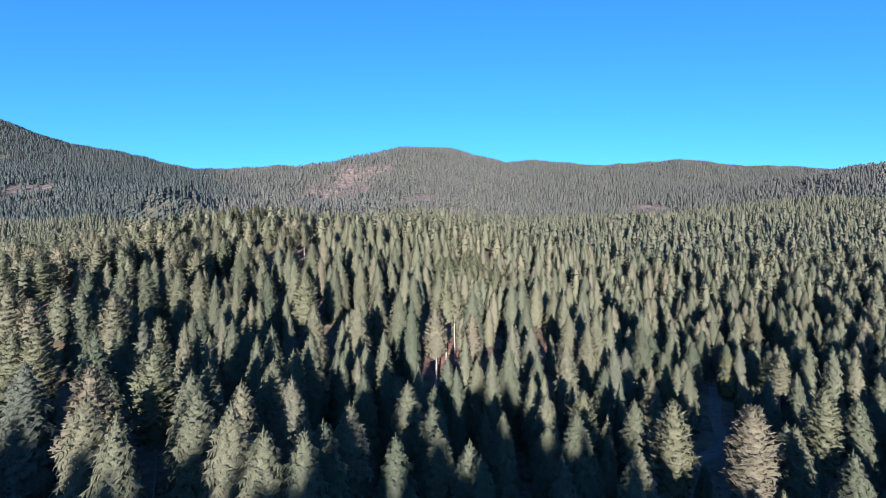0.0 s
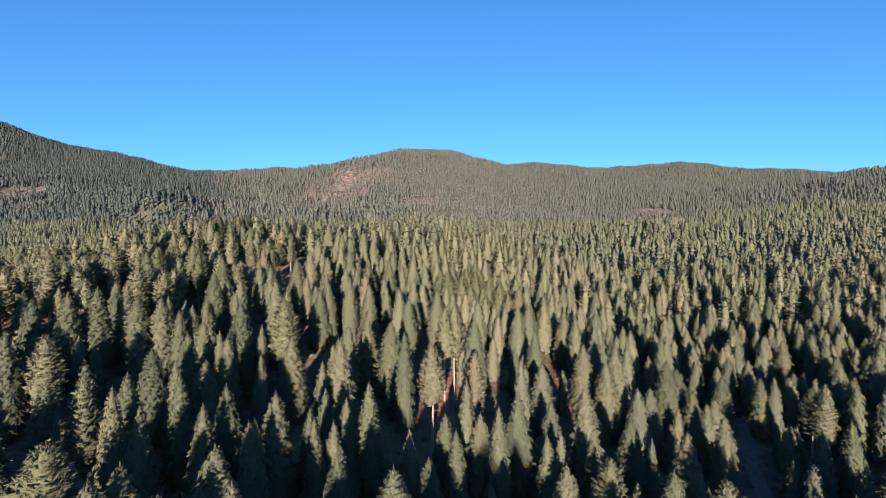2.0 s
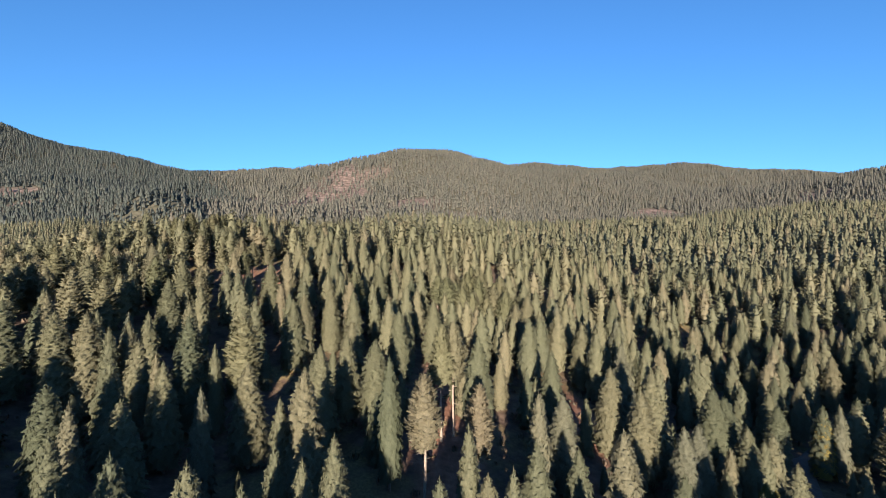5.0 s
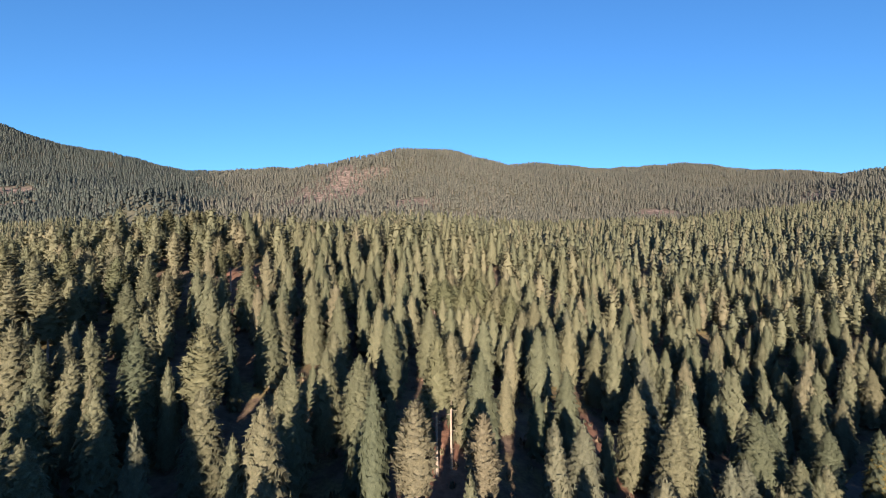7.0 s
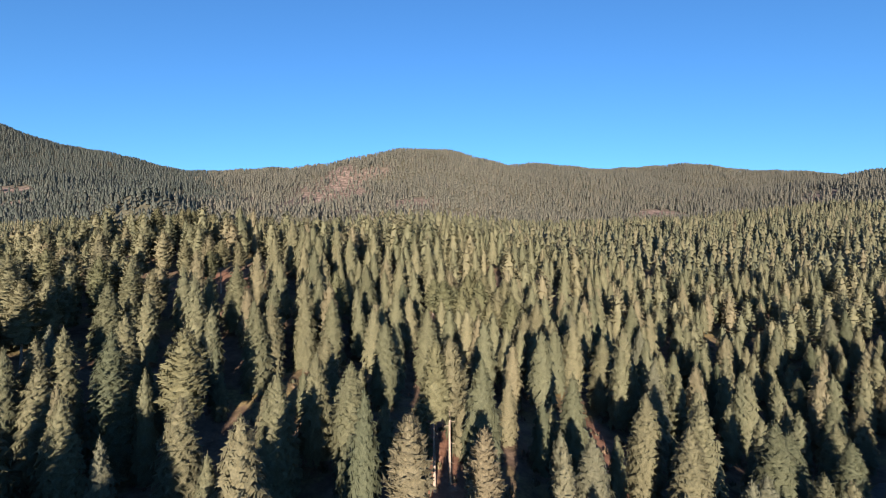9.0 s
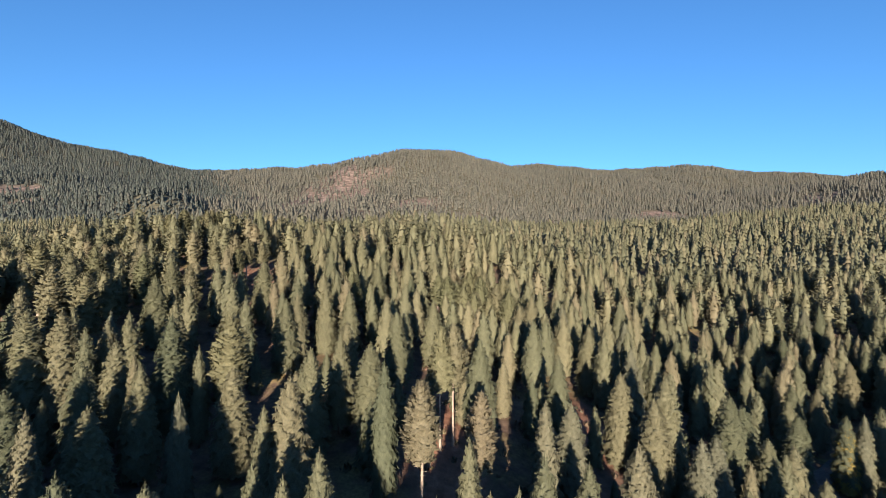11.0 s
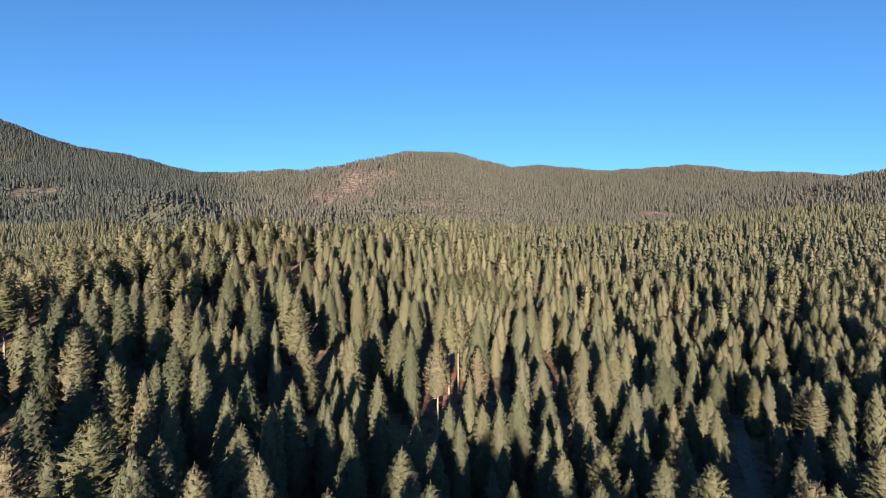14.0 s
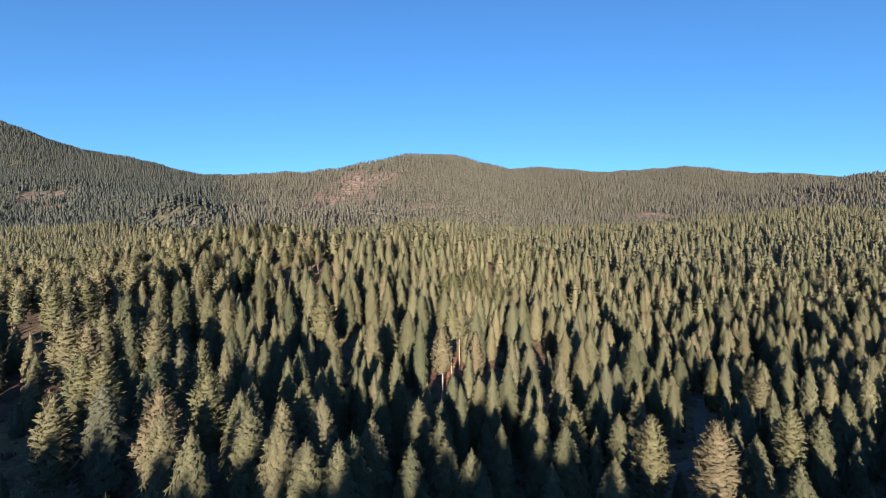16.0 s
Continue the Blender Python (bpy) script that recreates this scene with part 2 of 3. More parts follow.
def mesh_of(name, verts, tris, mat, attribute=None, smooth=False, normals=None):
    me = bpy.data.meshes.new(name)
    verts, tris = np.ascontiguousarray(verts, np.float32), np.ascontiguousarray(tris, np.int32)
    n = tris.shape[1]
    me.vertices.add(len(verts))
    me.vertices.foreach_set("co", verts.ravel())
    me.loops.add(tris.size)
    me.loops.foreach_set("vertex_index", tris.ravel())
    me.polygons.add(len(tris))
    me.polygons.foreach_set("loop_start", np.arange(len(tris), dtype=np.int32) * n)
    me.update(calc_edges=True)
    if smooth:
        me.polygons.foreach_set("use_smooth", np.ones(len(tris), bool))
    if attribute:
        at = me.attributes.new(attribute[0], "FLOAT", "POINT")
        at.data.foreach_set("value", np.ascontiguousarray(attribute[1], np.float32))
    if normals is not None:
        me.polygons.foreach_set("use_smooth", np.ones(len(tris), bool))
        me.normals_split_custom_set_from_vertices(normals)
    me.materials.append(mat)
    return me


def land():
    u = np.linspace(-1, 1, 291)
    xs = np.sinh(u * 5.2) / np.sinh(5.2) * 5200
    ys = 150 + np.sinh((u - 0.0) * 5.0) / np.sinh(5.0) * 4900
    X, Y = np.meshgrid(xs, ys)
    Z = ground(X, Y)
    n, k = X.shape
    i = (np.arange(n - 1)[:, None] * k + np.arange(k - 1)[None]).ravel()
    quads = np.c_[i, i + 1, i + 1 + k, i + k]
    me = mesh_of("ground", np.c_[X.ravel(), Y.ravel(), Z.ravel()], quads, forest_floor(), ("bare", bareness(X.ravel(), Y.ravel())), True)
    soil = me.attributes.new("soil", "FLOAT", "POINT")
    soil.data.foreach_set("value", (np.hypot(X.ravel(), Y.ravel()) < 450).astype(np.float32))
    tagged(new("ground", me), "brown needle-littered forest ground with dry grass and bare red soil", "ground", kind="structure")


land()


def road():
    verts, quads = [], []
    d = np.gradient(LINE, axis=0)
    d /= np.linalg.norm(d, axis=1)[:, None]
    side = np.c_[d[:, 1], -d[:, 0]]
    profile = [(-2.0, -0.25), (-1.7, 0.08), (-0.9, 0.0), (0.0, 0.12), (0.9, 0.0), (1.7, 0.08), (2.0, -0.25)]
    for s, h in profile:
        p = LINE + side * s
        z = ground(LINE[:, 0], LINE[:, 1]) * 0.5 + ground(p[:, 0], p[:, 1]) * 0.5
        verts.append(np.c_[p, z + h + 0.12])
    n = len(LINE)
    verts = np.concatenate(verts)
    for r in range(len(profile) - 1):
        i = np.arange(n - 1) + r * n
        quads.append(np.c_[i, i + n, i + n + 1, i + 1])
    tagged(new("road", mesh_of("road", verts, np.concatenate(quads), dirt(), smooth=True)), "narrow unpaved forest road with worn wheel tracks in the valley", "road", kind="structure")


road()


# ---------------------------------------------------------------- trees
def facing_out(v, t):
    """Turns every spray's face outwards from the stem."""
    n = np.cross(v[t[:, 1]] - v[t[:, 0]], v[t[:, 2]] - v[t[:, 0]])
    c = v[t].mean(axis=1) * (1, 1, 0)
    c /= np.linalg.norm(c, axis=1)[:, None] + 1e-6
    flip = (n * (c + (0, 0, 0.45))).sum(axis=1) < 0
    t[flip] = t[flip][:, ::-1]
    return v, t


def soft_normals(v, t):
    """Needles scatter light like a rounded mass: normals between the spray's own and the crown's."""
    n = np.cross(v[t[:, 1]] - v[t[:, 0]], v[t[:, 2]] - v[t[:, 0]])
    n /= np.linalg.norm(n, axis=1)[:, None] + 1e-9
    out = v * (1, 1, 0)
    out /= np.linalg.norm(out, axis=1)[:, None] + 0.3
    out = out + (0, 0, 0.4)
    per = np.zeros_like(v)
    for k in range(3):
        np.add.at(per, t[:, k], n)
    per /= np.linalg.norm(per, axis=1)[:, None] + 1e-9
    both = 0.8 * out + 0.45 * per
    return both / (np.linalg.norm(both, axis=1)[:, None] + 1e-9)


def boughs(rng, height, radius, foot, whorls, per, sprays, shape="fir"):
    """The crown of a conifer: whorls of drooping boughs, each a ridge with hanging sprays on both sides, round a ragged inside."""
    V, T = [], []

    def tri(p, q, r):
        k = len(V)
        V.extend((p, q, r))
        T.append((k, k + 1, k + 2))

    def width(z, s):
        down = height - z
        if shape == "fir":
            return radius * (1 - math.exp(-(down + 0.15) * 0.5 / radius)) * (0.72 + 0.28 * min(1, s * 5))
        return radius * (1 - math.exp(-(down + 0.4) * 0.72 / radius)) * (0.6 + 0.4 * min(1, s * 3))
    lump = rng.uniform(0, 6.28, 3)
    gap = height * (1 - foot) / whorls
    up = np.array([0, 0, 1.0])

    def swell(az, s):
        return 1 + 0.06 * math.sin(2 * az + lump[0] + s * 5) + 0.05 * math.sin(3 * az + lump[1] - s * 7) + 0.05 * math.sin(s * 40 + az * 2 + lump[2])
    for w in range(whorls):
        s = min(max((w + rng.uniform(-0.35, 0.35)) / whorls, 0), 0.985)       # 0 foot of crown, 1 top
        z = height * (foot + (1 - foot) * s)
        reach = width(z, s) * (1 - 0.15 * s * s)
        n = max(4, int(round(per * (0.25 + 0.75 * min(1, reach / radius)))))
        turn = rng.uniform(0, 6.28)
        for k in range(n):
            az = turn + 6.283 * (k + rng.uniform(-0.3, 0.3)) / n
            big = reach * rng.uniform(0.74, 1.12) * swell(az, s) + 0.12
            if shape == "fir":
                rise, sag = 0.75 * s - 0.12 + rng.uniform(-0.12, 0.12), 0.3 + 0.15 * (1 - s)
            else:
                rise, sag = 0.6 * s + 0.05 + rng.uniform(-0.22, 0.22), 0.08
            out = np.array([math.cos(az), math.sin(az), 0.0])
            across = np.array([-out[1], out[0], 0.0])
            z0 = z + rng.uniform(-0.5, 0.5) * gap

            def along(f):
                return out * (big * f) + up * (z0 + big * (rise * f - sag * f * f))
            breadth = min(6.283 * big / n, 1.9) * (0.6 if sprays < 4 else 0.42) + 0.1
            for j in range(sprays):
                f0, f1 = 0.45 + 0.5 * j / sprays, 0.45 + 0.5 * (j + 1.0) / sprays
                p, q = along(f0), along(f1)
                for side in (-1, 1):
                    wide = breadth * rng.uniform(0.65, 1.25)
                    hang = wide * (rng.uniform(0.35, 1.1) if shape == "fir" else rng.uniform(-0.7, 0.8))
                    tri(p + up * 0.15 * wide, q, (p * 0.3 + q * 0.7) + across * (side * wide) + out * rng.uniform(0.0, 0.4) * wide - up * hang)
            tip = along(1.0 + rng.uniform(0.0, 0.14)) + across * rng.uniform(-0.15, 0.15) + up * rng.uniform(-0.1, 0.2)
            base = along(0.74)
            tri(base + across * breadth * 0.5 + up * 0.25 * breadth, tip, base - across * breadth * 0.5 + up * 0.25 * breadth)
            tri(base + up * 0.35 * breadth, tip, base - up * 0.45 * breadth)
    # leader
    for k in range(3):
        az = rng.uniform(0, 6.28)
        d = np.array([math.cos(az), math.sin(az), 0]) * 0.16
        tri(up * height * 1.02, up * height * 0.965 + d, up * height * 0.95 - d)
    # the dense inside, a ragged lumpy body
    core, steps = (13, 20) if sprays > 2 else (9, 11) if sprays > 1 else (7, 7)
    rings = []
    for i in range(steps):
        lo = i / steps
        low = height * (foot + (1 - foot) * lo)
        ring = []
        for k in range(core):
            az = 6.283 * (k + 0.5 * (i % 2)) / core
            r = (0.66 if sprays > 1 else 0.6) * width(low, lo) * swell(az, lo) * rng.uniform(0.72, 1.22) * (0.5 if i == 0 else 1 - 0.3 * lo * lo) + 0.02
            ring.append(np.array([math.cos(az) * r, math.sin(az) * r, low + rng.uniform(-0.5, 0.5)]))
        rings.append(ring)
    for i in range(steps):
        for k in range(core):
            a, b = rings[i][k], rings[i][(k + 1) % core]
            if i == steps - 1:
                tri(up * height * 0.93, a, b)
                continue
            off = i % 2
            c, d = rings[i + 1][(k + off) % core], rings[i + 1][(k + 1 + off) % core]
            tri(a, b, c)
            tri(b, d, c)
    return facing_out(np.array(V), np.array(T))


def skirts(rng, height, radius, foot, rows, points):
    """A far conifer: ragged skirts of boughs, one above the other."""
    V, T = [], []
    for w in range(rows):
        s = w / rows
        top = height * (foot + (1 - foot) * min(1.0, s + 1.5 / rows)) if w < rows - 1 else height
        low = height * (foot + (1 - foot) * s)
        reach = radius * (1 - math.exp(-(1 - s) * 2.0)) * 1.16
        c = len(V)
        V.append((rng.uniform(-0.15, 0.15), rng.uniform(-0.15, 0.15), top))
        turn = rng.uniform(0, 6.28)
        for k in range(points * 2):
            az = turn + 3.1416 * k / points
            r = reach * (rng.uniform(0.9, 1.15) if k % 2 else rng.uniform(0.65, 0.85))
            V.append((math.cos(az) * r, math.sin(az) * r, low + rng.uniform(-0.06, 0.06) * height + (0 if k % 2 else 0.06 * height)))
        for k in range(points * 2):
            T.append((c, c + 1 + k, c + 1 + (k + 1) % (points * 2)))
    return facing_out(np.array(V), np.array(T))


def stem(rng, height, width):
    """A tapered, slightly crooked trunk with a few dead stubs."""
    V, T = [], []
    rings, sides = 6, 7
    bend = rng.uniform(-0.25, 0.25, 2)
    for i in range(rings + 1):
        f = i / rings
        r = width * (1 - f) ** 0.85 * (1.25 if i == 0 else 1.0) + 0.02
        for k in range(sides):
            az = 6.283 * k / sides
            V.append((math.cos(az) * r + bend[0] * math.sin(f * 3), math.sin(az) * r + bend[1] * math.sin(f * 2.5), -1.0 + f * (height * 0.97 + 1.0)))
    for i in range(rings):
        for k in range(sides):
            p, q = i * sides + k, i * sides + (k + 1) % sides
            T += [(p, q, q + sides), (p, q + sides, p + sides)]
    for k in range(7):
        az, z, n = rng.uniform(0, 6.28), height * rng.uniform(0.15, 0.45), len(V)
        d = (math.cos(az), math.sin(az))
        r = rng.uniform(0.6, 1.5)
        V += [(0, 0, z + 0.05), (0, 0, z - 0.05), (d[0] * r, d[1] * r, z - 0.1)]
        T.append((n, n + 1, n + 2))
    return np.array(V), np.array(T)


def tree_model(name, seed, height, radius, foot, width, whorls, per, teeth, shape, leaf, wood):
    """One tree: an Empty at its foot with a trunk and a crown."""
    rng = np.random.default_rng(seed)
    thing = new(name)
    thing.empty_display_size = 0.5
    for part_name, (v, t), mat in (("trunk", stem(rng, height, width), wood), ("crown", boughs(rng, height, radius, foot, whorls, per, teeth, shape), leaf)):
        ob = new(part_name, mesh_of(part_name, v, t, mat, normals=soft_normals(v, t) if part_name == "crown" else None))
        ob.parent = thing
    return thing


# kinds at a height of 20 m
# shapes 1 and 4 are firs too, only broader, kept under their own name
FIRS = [tree_model("spruce_tree" if i in (1, 4) else "fir_tree", 10 + i, 20, r, f, 0.24, 41, 14, 4, "fir", fir_needles, fir_bark)
        for i, (r, f) in enumerate(((3.4, 0.10), (3.8, 0.16), (2.9, 0.12), (3.5, 0.36), (4.1, 0.10)))]
PINES = [tree_model("pine_tree", 40 + i, 20, r, f, 0.27, 36, 14, 4, "pine", pine_needles, pine_bark)
         for i, (r, f) in enumerate(((3.7, 0.38), (3.3, 0.48), (4.1, 0.24), (3.9, 0.5)))]
YOUNG = [tree_model("young_fir_tree", 70 + i, 20, r, 0.06, 0.22, 24, 9, 2, "fir", fir_needles, fir_bark) for i, r in enumerate((4.3, 3.6, 4.8))]
GOLD = [tree_model("larch_tree", 60, 20, 3.9, 0.12, 0.22, 36, 13, 4, "fir", gold_needles, fir_bark)]
for i, m in enumerate(FIRS):
    tagged(m, ("dense olive-green fir with a pointed crown", "broad green fir with shaggy drooping boughs", "slim green fir with a narrow spire", "tall fir with a bare lower trunk", "wide full-skirted dark green fir")[i] + " on the forest slope", "tree", "spruces of the near slopes" if i in (1, 4) else "firs of the near slopes")
for m in PINES:
    tagged(m, "olive-brown pine with an open rounded crown and bare reddish trunk", "tree", "pines of the near slopes")
for m in YOUNG:
    tagged(m, "short young fir standing between the taller trees", "tree", "young firs of the near slopes")
tagged(GOLD[0], "yellow-green larch beside the forest road", "tree", "larches by the road")
USED = set()
REACH = {m.name: r for m, r in zip(FIRS + PINES, (3.4, 3.8, 2.9, 3.5, 4.1, 3.7, 3.3, 4.1, 3.9))}      # crown radius at a height of 20 m


def plant(models, rng, x, y, height, girth=1.0, which=None, reach=None):
    """Stand one tree on the ground at (x, y); the first of each model is the model itself. reach: the crown's radius."""
    i = int(rng.integers(len(models))) if which is None else which
    girth = reach / (REACH[models[i].name] * height / 20) if reach else girth * 1.1 * min(1.0, 22 / height) ** 0.7
    m = Matrix.Translation((x, y, float(ground(x, y)))) @ Euler((0, 0, rng.uniform(0, 6.28))).to_matrix().to_4x4() @ Matrix.Diagonal((height / 20 * girth, height / 20 * girth, height / 20, 1))
    if models[i].name in USED:
        copy_thing(models[i], m @ Matrix.Diagonal([1 / k for k in models[i].scale] + [1]))
    else:
        USED.add(models[i].name)
        models[i].matrix_basis = m


# trees that stand out: x, y, height, shape, crown radius
KNOLL_TREES_1 = [
    (-35.0, 54.3, 20.9, 4, 3.3), (-41.9, 59.6, 20.8, 0, 3.2), (-30.5, 62.9, 22.0, 2, 3.8), (-62.6, 65.5, 19.6, 7, 3.2), (-46.5, 66.9, 20.9, 7, 3.0),
    (-34.4, 69.4, 21.6, 0, 3.6), (-57.3, 69.5, 20.2, 2, 3.7), (-41.8, 73.6, 22.0, 5, 3.4), (-34.2, 74.1, 20.8, 0, 3.7), (-56.2, 81.9, 20.5, 1, 3.1),
    (-67.0, 83.7, 20.3, 5, 3.4), (-71.8, 84.5, 20.3, 7, 3.0), (-40.6, 88.4, 19.8, 4, 2.2), (-33.7, 92.1, 20.8, 2, 1.2), (-47.1, 92.6, 20.5, 0, 1.4),
    (-54.2, 96.8, 20.2, 7, 2.2), (-48.7, 98.7, 20.5, 2, 2.2), (-33.3, 99.1, 22.6, 0, 2.6), (-42.5, 102.6, 20.8, 1, 2.4), (-84.9, 104.3, 21.4, 7, 3.8),
]
KNOLL_TREES_2 = [
    (-91.5, 106.7, 23.9, 7, 3.8), (-68.6, 107.8, 15.2, 0, 3.6), (-81.8, 114.7, 20.5, 4, 3.7), (-50.4, 116.3, 20.2, 0, 1.2), (-77.2, 118.7, 19.8, 7, 3.6),
    (-58.6, 122.8, 20.2, 0, 3.8), (-48.6, 124.8, 19.6, 2, 3.5), (-112.8, 129.6, 20.9, 5, 3.4),
]
VALLEY_TREES_1 = [
    (-15.3, 56.2, 21.4, 1, 3.1), (-19.9, 56.4, 20.8, 2, 3.3), (-24.5, 58.6, 22.2, 0, 3.2), (-14.4, 61.4, 20.5, 2, 3.8), (5.0, 63.2, 20.1, 1, 3.9),
    (-5.8, 64.0, 20.3, 1, 3.7), (3.8, 67.3, 20.1, 0, 3.1), (-27.6, 69.6, 20.8, 0, 3.8), (-0.4, 71.5, 19.6, 0, 3.5), (-13.0, 71.5, 20.5, 2, 3.2),
    (28.9, 73.2, 20.3, 2, 3.7), (-21.8, 73.4, 21.2, 0, 3.3), (62.6, 75.9, 20.8, 0, 3.6), (-1.3, 80.0, 20.3, 2, 3.6), (-27.1, 81.3, 20.7, 2, 3.4),
    (52.9, 85.3, 25.4, 5, 3.8), (-5.8, 88.0, 21.3, 2, 3.6), (-13.6, 88.9, 20.6, 4, 3.0), (11.2, 90.5, 18.2, 4, 3.0), (24.5, 90.5, 20.5, 2, 3.6),
]
VALLEY_TREES_2 = [
    (64.4, 91.0, 20.4, 2, 3.6), (-26.8, 91.3, 21.0, 0, 1.2), (19.4, 91.3, 16.7, 2, 3.6), (-26.6, 93.1, 21.0, 0, 1.2), (44.7, 96.5, 23.5, 7, 3.7),
    (-19.4, 99.0, 20.9, 0, 1.2), (-26.0, 100.7, 23.1, 0, 2.8), (-1.3, 100.9, 18.6, 0, 3.6), (-16.7, 101.0, 20.7, 0, 2.0), (-21.3, 103.7, 20.7, 0, 1.7),
    (21.8, 103.7, 20.2, 0, 3.7), (40.9, 105.8, 21.1, 0, 3.2), (-4.8, 107.5, 20.0, 0, 1.2), (30.8, 108.7, 20.6, 7, 3.2), (90.9, 109.0, 20.8, 0, 3.1),
    (3.4, 109.5, 20.5, 2, 1.7), (84.0, 109.6, 22.4, 7, 3.8), (-17.0, 113.5, 21.1, 0, 2.2), (20.8, 114.2, 20.9, 2, 1.2), (1.5, 114.7, 21.6, 0, 2.4),
]
VALLEY_TREES_3 = [
    (-13.0, 115.1, 24.3, 2, 2.0), (11.8, 115.8, 24.5, 0, 2.1), (-21.5, 116.0, 21.0, 4, 2.3), (30.6, 118.8, 20.4, 0, 1.9), (24.6, 119.4, 20.4, 0, 1.6),
    (8.6, 119.9, 21.2, 0, 2.8), (43.0, 119.9, 20.3, 4, 1.4), (21.8, 123.1, 18.3, 2, 3.5), (6.0, 124.3, 26.0, 4, 1.8), (17.0, 125.8, 24.7, 1, 3.0),
    (53.0, 125.8, 19.9, 2, 2.7), (112.5, 128.1, 20.5, 4, 3.3), (42.3, 129.5, 20.0, 0, 3.5),
]
SPUR_TREES_1 = [
    (-25.8, 131.8, 21.0, 2, 1.8), (-21.8, 132.0, 26.0, 0, 3.4), (-40.1, 133.5, 20.4, 0, 1.4), (-58.9, 138.0, 21.5, 0, 3.2), (-1.5, 138.4, 26.0, 6, 2.8),
    (-110.2, 138.8, 20.7, 5, 3.8), (-89.0, 140.6, 20.9, 4, 4.9), (-51.2, 141.7, 21.2, 2, 2.5), (-8.3, 143.1, 26.0, 1, 2.1), (-54.9, 145.9, 20.8, 1, 1.7),
    (-86.2, 146.8, 21.0, 2, 5.1), (-37.2, 147.4, 21.2, 2, 3.4), (-77.6, 149.3, 21.1, 2, 3.4), (-60.9, 150.0, 20.6, 1, 3.5), (-23.7, 151.4, 23.8, 2, 2.8),
    (-68.0, 151.6, 20.9, 0, 2.0), (-73.1, 152.2, 22.2, 0, 4.1), (-72.1, 153.9, 22.5, 0, 1.7), (-84.3, 155.6, 20.9, 4, 4.2), (-53.6, 156.4, 26.0, 2, 3.2),
]
SPUR_TREES_2 = [
    (-48.3, 157.1, 20.4, 4, 1.2), (-67.4, 157.3, 20.2, 0, 2.3), (-52.7, 157.6, 20.4, 2, 2.8), (-13.2, 159.7, 21.0, 2, 3.4), (-43.3, 160.5, 26.0, 5, 3.6),
    (-65.2, 160.9, 21.4, 0, 2.5), (-20.2, 163.0, 21.3, 1, 3.3), (-111.4, 163.7, 20.9, 7, 3.0), (-92.6, 174.5, 20.9, 7, 3.6), (-62.7, 174.6, 20.3, 0, 3.5),
    (-85.0, 175.4, 20.8, 5, 3.2), (-21.4, 175.8, 19.4, 2, 3.8), (-121.9, 176.6, 21.3, 0, 3.4), (-9.9, 184.8, 19.8, 0, 3.1), (-39.0, 184.9, 19.5, 0, 3.6),
    (-96.4, 185.6, 22.1, 0, 3.6), (-37.1, 188.6, 19.6, 1, 3.8), (-75.6, 188.6, 20.1, 2, 3.3), (-24.7, 197.4, 19.9, 1, 3.6), (-31.7, 198.1, 19.8, 4, 4.0),
]
SPUR_TREES_3 = [
    (-115.9, 199.4, 22.2, 5, 3.2), (-78.6, 202.4, 19.3, 2, 3.8), (-73.3, 202.6, 17.6, 7, 3.2), (-0.7, 203.2, 20.1, 0, 3.2), (-88.1, 204.2, 20.0, 7, 3.7),
    (-53.6, 209.1, 19.8, 2, 3.6), (-106.4, 209.3, 19.8, 7, 3.3), (-96.7, 217.2, 20.2, 2, 3.4), (-27.9, 217.3, 20.0, 7, 3.9), (-9.1, 228.7, 20.2, 4, 3.5),
    (-20.8, 229.6, 20.1, 2, 3.2),
]
EAST_TREES_1 = [
    (85.9, 131.2, 20.1, 0, 2.1), (33.2, 132.4, 24.4, 0, 3.1), (25.5, 132.7, 20.5, 0, 2.4), (8.8, 138.7, 26.0, 6, 2.3), (98.7, 138.7, 18.9, 4, 3.8),
    (19.8, 139.2, 26.0, 0, 2.1), (69.6, 141.2, 18.6, 1, 3.2), (59.0, 146.4, 12.4, 2, 3.5), (51.1, 147.8, 19.0, 0, 3.7), (27.0, 149.9, 20.5, 0, 3.3),
    (55.9, 151.7, 18.7, 2, 3.5), (9.8, 155.3, 26.0, 3, 3.1), (137.9, 156.4, 20.0, 2, 3.7), (45.9, 156.8, 21.4, 2, 3.9), (70.3, 158.2, 17.0, 2, 2.5),
    (1.8, 158.4, 26.0, 8, 2.8), (107.6, 158.9, 19.8, 5, 4.8), (49.5, 159.9, 26.0, 2, 3.2), (4.5, 160.2, 26.0, 8, 2.8), (107.3, 163.2, 19.7, 5, 5.2),
]
EAST_TREES_2 = [
    (131.7, 164.4, 19.9, 4, 3.2), (66.4, 165.5, 22.4, 2, 3.9), (69.9, 166.6, 20.5, 2, 3.5), (42.9, 168.1, 21.3, 0, 3.1), (28.7, 168.3, 20.4, 4, 3.2),
    (86.1, 171.7, 18.2, 2, 3.6), (103.4, 173.6, 19.6, 0, 2.1), (99.2, 173.9, 18.9, 1, 3.6), (88.7, 178.9, 19.5, 0, 5.0), (51.2, 183.8, 22.9, 4, 3.5),
    (117.2, 184.7, 19.7, 2, 2.5), (163.5, 194.4, 17.7, 0, 3.1), (110.6, 198.4, 19.8, 1, 4.4), (104.1, 199.7, 19.9, 0, 4.6), (146.2, 203.4, 19.3, 2, 5.2),
    (46.1, 204.4, 20.9, 0, 3.6), (180.3, 204.8, 19.1, 2, 3.1), (35.0, 214.8, 20.6, 0, 3.0), (84.0, 217.2, 20.3, 0, 4.7), (108.2, 217.7, 20.1, 2, 4.4),
]
